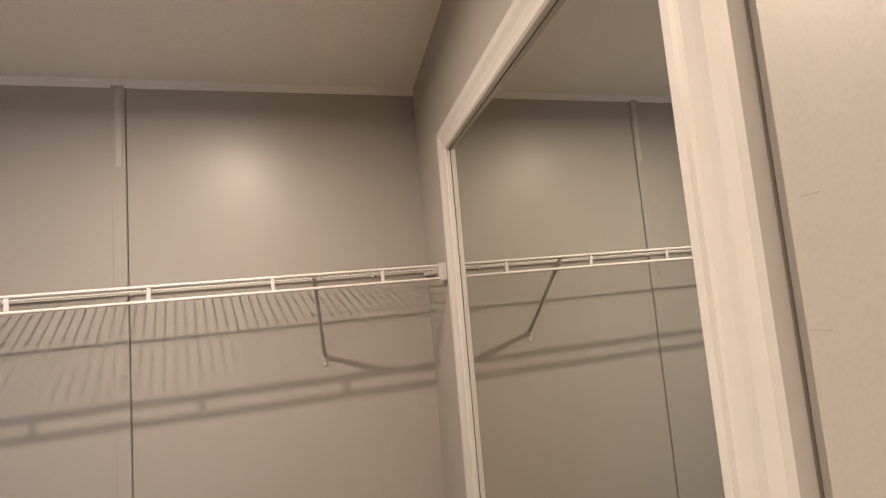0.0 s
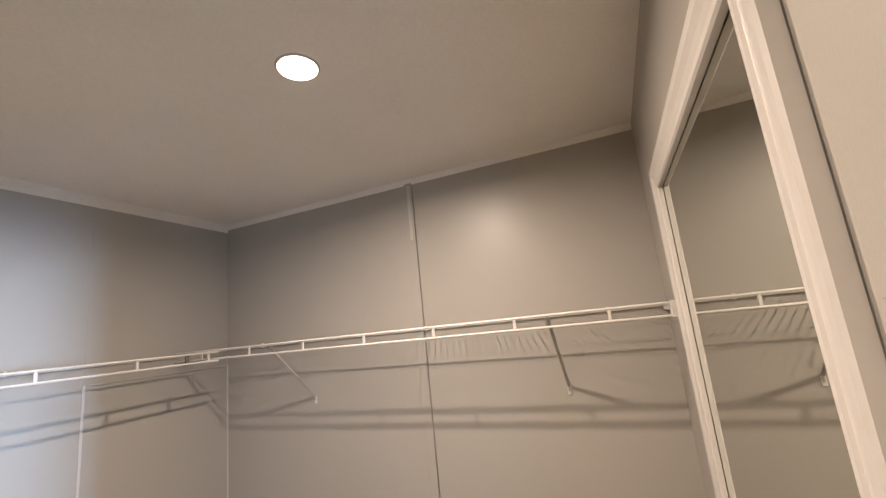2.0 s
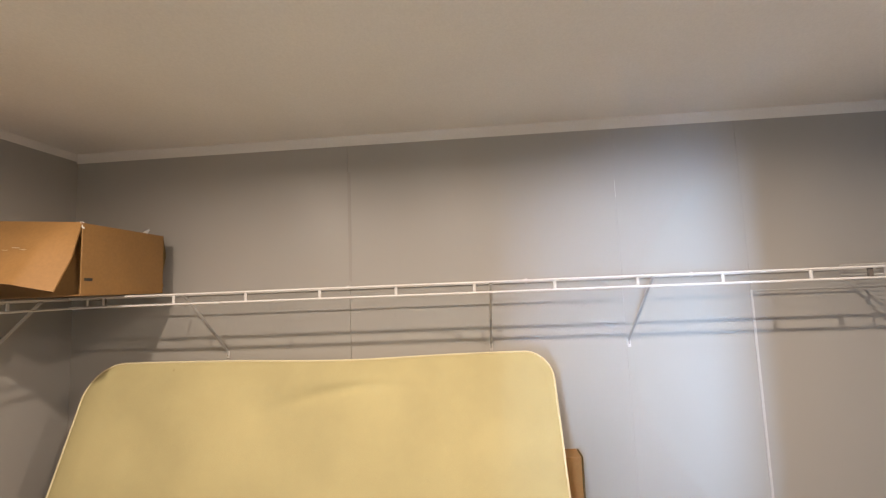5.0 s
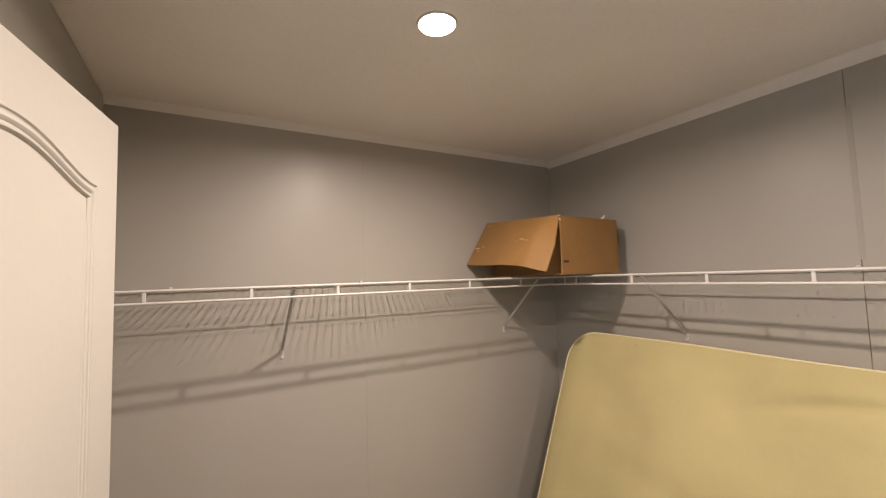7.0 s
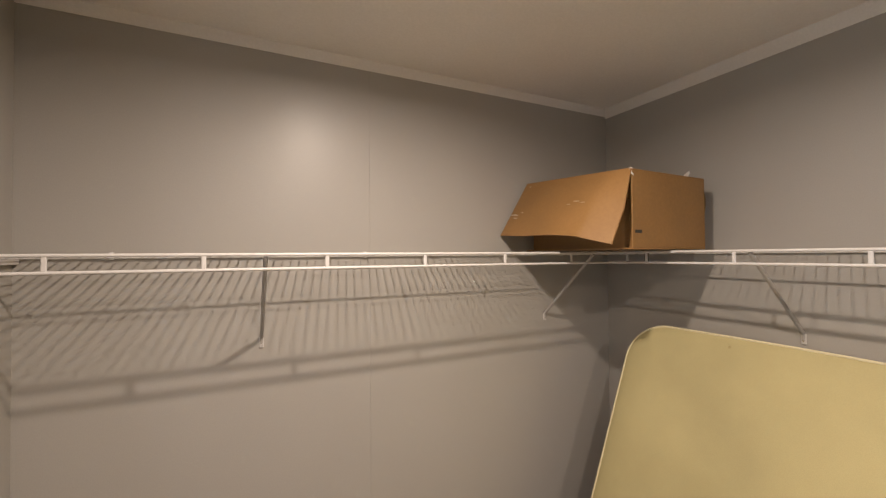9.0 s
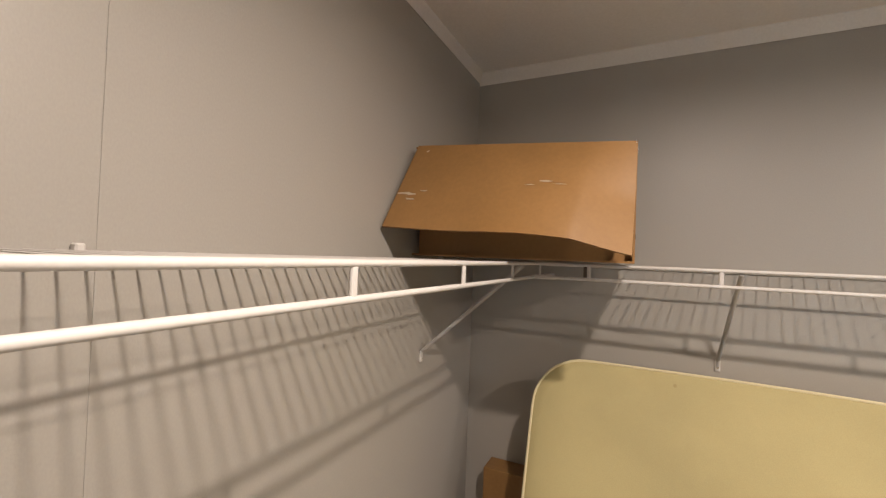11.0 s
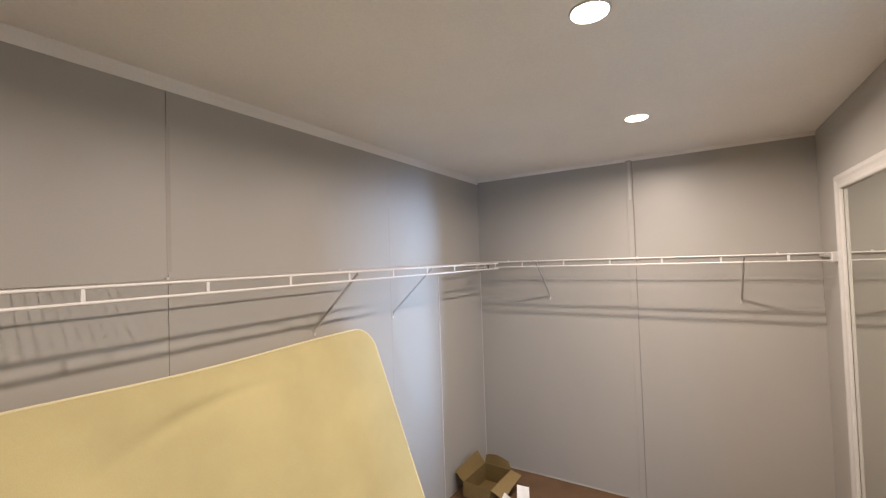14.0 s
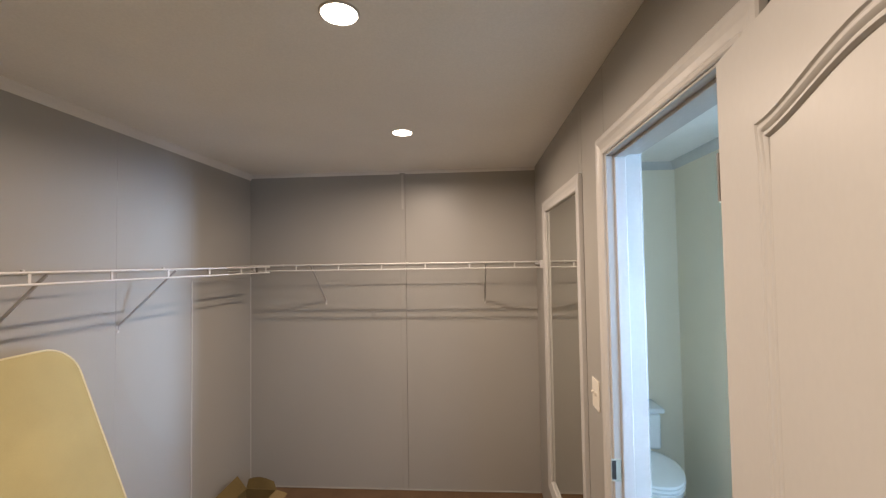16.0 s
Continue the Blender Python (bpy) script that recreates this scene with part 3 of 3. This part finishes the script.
def rounded_rect(w, h, radii, n=10, step=0.06):
    pts = []
    r0, r1, r2, r3 = radii
    for cx, cy, a0, r in ((w - r0, r0, -90, r0), (w - r1, h - r1, 0, r1), (r2, h - r2, 90, r2), (r3, r3, 180, r3)):
        arc = [(cx + r * math.cos(radians(a0 + 90 * i / n)), cy + r * math.sin(radians(a0 + 90 * i / n))) for i in range(n + 1)]
        pts += arc
    out = []
    for i, p in enumerate(pts):
        q = pts[(i + 1) % len(pts)]
        k = max(1, int(math.dist(p, q) / step))
        out += [(p[0] + (q[0] - p[0]) * j / k, p[1] + (q[1] - p[1]) * j / k) for j in range(k)]
    return out


outline = rounded_rect(ML, MH, (MR, 0.145, MR, MR), step=0.035)
bm = bmesh.new()
cen = Vector((ML / 2, MH / 2))


def puff(a, b):
    """Soft dents and folds of the cover."""
    e = min(a, b, ML - a, MH - b)
    s = min(1, max(0, e / 0.10))
    fold = 0.015 * math.exp(-((b - 1.29 + 0.18 * (a - 0.87) + 0.5 * (a - 0.87) ** 2) / 0.022) ** 2) * math.exp(-((a - 0.87) / 0.20) ** 2)
    fold2 = 0.008 * math.exp(-((b - 0.80 - 0.15 * (a - 1.0)) / 0.06) ** 2) * math.exp(-((a - 1.2) / 0.5) ** 2)
    return 0.018 * math.sqrt(s) + s * (0.009 * noise.noise(Vector((a * 2.2, b * 2.2, 3))) + 0.003 * noise.noise(Vector((a * 7, b * 5, 9))) - fold - fold2)


# local axes: x out of the wall (thickness), -y along the wall, z up the mattress
NRING = 64
rings = []
for sgn, x0 in ((1, 0.0), (-1, -MT)):
    rr = []
    for k in range(NRING + 1):
        f = (1 - k / NRING) ** 1.0
        ring = []
        for a, b in outline:
            p = cen + (Vector((a, b)) - cen) * f
            ring.append(bm.verts.new((x0 + sgn * puff(p.x, p.y) if k else x0, -p.x, p.y - sag(p.x, p.y))))
        rr.append(ring)
        if k == NRING - 1:
            break
    rings.append(rr)
n = len(outline)
for rr in rings:
    for a, b in zip(rr, rr[1:]):
        for i in range(n):
            bm.faces.new((a[i], a[(i + 1) % n], b[(i + 1) % n], b[i]))
    bm.faces.new(rr[-1])
for i in range(n):
    bm.faces.new((rings[0][0][i], rings[1][0][i], rings[1][0][(i + 1) % n], rings[0][0][(i + 1) % n]))
part("cover", bm, M_MATT, mattress, smooth=True)
for x0 in (0.0, -MT):
    bm = bmesh.new()
    prof = [(0.0042 * math.cos(2 * math.pi * q / 8), 0.0042 * math.sin(2 * math.pi * q / 8)) for q in range(9)]
    sweep(bm, outline, prof, lambda a, b, h, x0=x0: Vector((x0 + h, -a, b - sag(a, b))), closed=True)
    part("piping", bm, M_PIPE, mattress, "cream corded piping", smooth=True)

bm = bmesh.new()
spot = []
for q in range(12):
    r = 0.0042 + 0.0018 * noise.noise(Vector((q * 0.9, 4.0, 1.0)))
    a, b = 1.559 + r * math.cos(q * math.pi / 6), 1.378 + 1.2 * r * math.sin(q * math.pi / 6)
    spot.append(bm.verts.new((puff(a, b) + 0.0006, -a, b - sag(a, b))))
bm.faces.new(spot)
bmesh.ops.solidify(bm, geom=bm.faces[:], thickness=0.0004)
part("stain", bm, M_STAIN, mattress, "small brownish stain")

# long flat carton standing behind the mattress
carton = thing("cardboard_carton", (0.005, -3.655, 0.0), "long flat brown cardboard carton standing behind the mattress", "box")
part("body", boxed(0, 0.085, 0, 2.225, 0, 0.932, bevel=0.002), M_CARD, carton)
bm = bmesh.new()
board(bm, ((0.085, 2.228, 0.932), (0.0, 2.228, 0.932), (0.0, 2.228, 0.60), (0.085, 2.228, 0.62)))
part("flap", bm, M_CARD_IN, carton)

# ---- open carton on the floor ----
open_box = thing("open_cardboard_box", (0, 0, 0), "small open cardboard box with raised flaps on the carpet", "box", m=pose(0.218, -0.428, 0.0, 0, 0, -3))
hx, hy, hz = 0.110, 0.158, 0.132
part("bottom", boxed(-hx, hx, -hy, hy, 0.001, 0.006), M_CARD_IN, open_box)
for dims in ((-hx, -hx + 0.005, -hy, hy, 0.006, hz), (hx - 0.005, hx, -hy, hy, 0.006, hz), (-hx + 0.005, hx - 0.005, -hy, -hy + 0.005, 0.006, hz), (-hx + 0.005, hx - 0.005, hy - 0.005, hy, 0.006, hz)):
    part("side", boxed(*dims), M_CARD_IN, open_box)
part("hand_slot", boxed(-0.05, 0.0, -hy - 0.0008, -hy + 0.001, 0.080, 0.100), M_DARK, open_box)
# back flap with a rounded free edge, side flap leaning to the wall, side flap folded out, front flap hanging
for a0, a1, b0, b1, bow, mat in (((-hx, hy, hz), (hx, hy, hz), (-hx + 0.005, hy + 0.02, hz + 0.050), (hx - 0.03, hy + 0.02, hz + 0.035), 0.030, M_CARD_IN),
                                 ((hx, hy, hz), (hx, -hy, hz), (hx + 0.085, hy - 0.012, hz - 0.012), (hx + 0.080, -hy + 0.03, hz - 0.055), 0.0, M_CARD_OLD),
                                 ((-hx, -hy, hz), (-hx, hy, hz), (-hx - 0.072, -hy + 0.02, hz + 0.040), (-hx - 0.062, hy - 0.005, hz + 0.080), 0.0, M_CARD_IN),
                                 ((hx, -hy, hz), (-hx, -hy, hz), (hx - 0.01, -hy - 0.020, hz - 0.085), (-hx + 0.01, -hy - 0.018, hz - 0.085), 0.0, M_CARD_IN)):
    bm = bmesh.new()
    bent_flap(bm, a0, a1, b0, b1, lambda u, v: 0.008 * math.sin(3 * u) * v, 14, 5)
    if bow:
        for p in bm.verts:
            v = max(0.0, (p.co.z - hz) / 0.05)
            p.co.z += bow * v * math.sin(math.pi * min(1.0, max(0.0, (p.co.x + hx) / (2 * hx))))
    part("flap", bm, mat, open_box, smooth=True)
for i, (x, y, z, rz, tilt, ln) in enumerate(((0.520, -0.520, 0.003, 22, 60, 0.162), (0.425, -0.655, 0.003, -14, 62, 0.150))):
    sheet = bmesh.new()
    bent_flap(sheet, (-0.042, 0, 0), (0.042, 0, 0), (-0.040, ln, 0), (0.040, ln - 0.012, 0), lambda u, v: 0.012 * math.sin(3 * v + i) + 0.005 * math.sin(5 * u + 4 * v), 8, 8, 0.0008)
    ob = tagged(new("paper_sheet", finish(sheet, "paper_sheet", M_PAPER, True)), "crumpled white paper standing beside the open box", "paper", "papers beside the box")
    ob.matrix_world = pose(x, y, z, tilt, 0, rz)

# ---- bathroom beyond the doorway ----
bm = bmesh.new()
box(bm, BATH_X - 0.002, BATH_X, DOOR_N + 0.079, 0.0, 0, H)
box(bm, BATH_X - 0.002, BATH_X, -L, DOOR_S - 0.071, 0, H)
box(bm, BATH_X - 0.002, BATH_X, DOOR_S - 0.071, DOOR_N + 0.079, DOOR_H + 0.073, H)
solid("bathroom_wall_west", bm, M_GREEN, "pale green painted bathroom wall", "wall", "structure")
solid("bathroom_wall_nook_back", boxed(BATH_X, NOOK_X, 0.0, 0.006, 0, H), M_GREEN, "pale green painted wall behind the toilet", "wall", "structure")
solid("bathroom_wall_nook_side", boxed(NOOK_X, NOOK_X + 0.1, -1.25, 0.0, 0, H), M_GREEN, "pale green painted wall beside the toilet", "wall", "structure")
solid("bathroom_wall_north", boxed(NOOK_X + 0.1, BATH_E, -1.25, -1.15, 0, H), M_GREEN, "pale green painted bathroom wall", "wall", "structure")
solid("bathroom_wall_south", pierced(bmesh.new(), BATH_X, BATH_E, -L - 0.006, -L, 0, H), M_GREEN, "pale green painted bathroom wall", "wall", "structure")
WY0, WY1, WZ0, WZ1 = -3.36, -2.84, 0.85, 2.05
bm = bmesh.new()
box(bm, BATH_E, BATH_E + T, -L - T, WY0, 0, H)
box(bm, BATH_E, BATH_E + T, WY1, -1.15, 0, H)
box(bm, BATH_E, BATH_E + T, WY0, WY1, 0, WZ0)
box(bm, BATH_E, BATH_E + T, WY0, WY1, WZ1, H)
solid("bathroom_wall_east", bm, M_GREEN, "pale green painted bathroom wall with window", "wall", "structure")
win = thing("window_1", (0, 0, 0), "white framed bathroom window", "window", kind="structure")
mitred_frame(win, [(WY1, WZ0), (WY1, WZ1), (WY0, WZ1), (WY0, WZ0)], True, lambda a, b, h: Vector((BATH_E - h, a, b)), M_TRIM, name="window_frame",
             profile=[(-o, h) for o, h in CASING])
M_GLASS = bpy.data.materials.new("window_glass")
M_GLASS.use_nodes = True
g = M_GLASS.node_tree.nodes["Principled BSDF"]
g.inputs["Transmission Weight"].default_value, g.inputs["Roughness"].default_value, g.inputs["IOR"].default_value = 1.0, 0.0, 1.45
pane = part("pane", boxed(BATH_E + 0.05, BATH_E + 0.054, WY0, WY1, WZ0, WZ1), M_GLASS, win)
pane.visible_shadow = False
# unseen window, added only to house the side fill lamp
added_win = thing("window_2", (0, 0, 0), "unseen white framed side window added to light the bathroom", "window", kind="structure")
mitred_frame(added_win, [(VX0, VZ0), (VX0, VZ1), (VX1, VZ1), (VX1, VZ0)], True, lambda a, b, h: Vector((a, -L + h, b)), M_TRIM, name="window_frame")
pane = part("pane", boxed(VX0, VX1, -L - 0.074, -L - 0.070, VZ0, VZ1), M_GLASS, added_win)
pane.visible_shadow = False
BCROWN = [(0.0, 0.0), (0.0, 0.050), (0.005, 0.052), (0.018, 0.040), (0.035, 0.020), (0.045, 0.006), (0.046, 0.0)]
bm = bmesh.new()
sweep(bm, [(NOOK_X, -1.25), (NOOK_X, 0.0), (BATH_X, 0.0)], BCROWN, lambda a, b, h: Vector((a, b, H - h)))
solid("trim", bm, M_TRIM, "white crown moulding in the bathroom", "trim", "structure", smooth=True)

# toilet
toilet = thing("toilet", (2.715, -0.02, 0.0), "white porcelain toilet with closed lid", "toilet")


def oval_loft(bm, sections, n=36, cap=True):
    """Sections of (cx, cy, z, rx, ry_front, ry_back)."""
    rr = []
    for cx, cy, z, rx, rf, rb in sections:
        ring = []
        for i in range(n):
            t = 2 * math.pi * i / n
            c, s = math.cos(t), math.sin(t)
            ring.append(bm.verts.new((cx + rx * c, cy + (rb if s > 0 else rf) * s, z)))
        rr.append(ring)
    for a, b in zip(rr, rr[1:]):
        for i in range(n):
            bm.faces.new((a[i], a[(i + 1) % n], b[(i + 1) % n], b[i]))
    if cap:
        bm.faces.new(rr[0])
        bm.faces.new(rr[-1])
    return bm


part("tank", boxed(-0.195, 0.195, -0.195, -0.005, 0.41, 0.645, bevel=0.02, seg=3), M_PORC, toilet, smooth=True)
part("tank_lid", boxed(-0.215, 0.215, -0.21, 0.0, 0.647, 0.682, bevel=0.012, seg=3), M_PORC, toilet, smooth=True)
bm = bmesh.new()
oval_loft(bm, [(0, -0.36, 0.0, 0.11, 0.20, 0.22), (0, -0.36, 0.10, 0.105, 0.19, 0.20), (0, -0.38, 0.22, 0.13, 0.22, 0.20), (0, -0.41, 0.33, 0.175, 0.26, 0.21), (0, -0.42, 0.385, 0.185, 0.27, 0.22), (0, -0.42, 0.39, 0.178, 0.262, 0.21)])
part("bowl", bm, M_PORC, toilet, smooth=True)
bm = bmesh.new()
oval_loft(bm, [(0, -0.42, 0.392, 0.180, 0.265, 0.20), (0, -0.42, 0.398, 0.187, 0.272, 0.205), (0, -0.42, 0.410, 0.187, 0.272, 0.205), (0, -0.42, 0.414, 0.182, 0.266, 0.20)])
part("seat", bm, M_PORC, toilet, smooth=True)
bm = bmesh.new()
oval_loft(bm, [(0, -0.42, 0.416, 0.180, 0.264, 0.20), (0, -0.42, 0.420, 0.186, 0.271, 0.205), (0, -0.42, 0.432, 0.184, 0.268, 0.203), (0, -0.42, 0.440, 0.165, 0.245, 0.185), (0, -0.42, 0.443, 0.10, 0.16, 0.12)])
part("lid", bm, M_PORC, toilet, smooth=True)
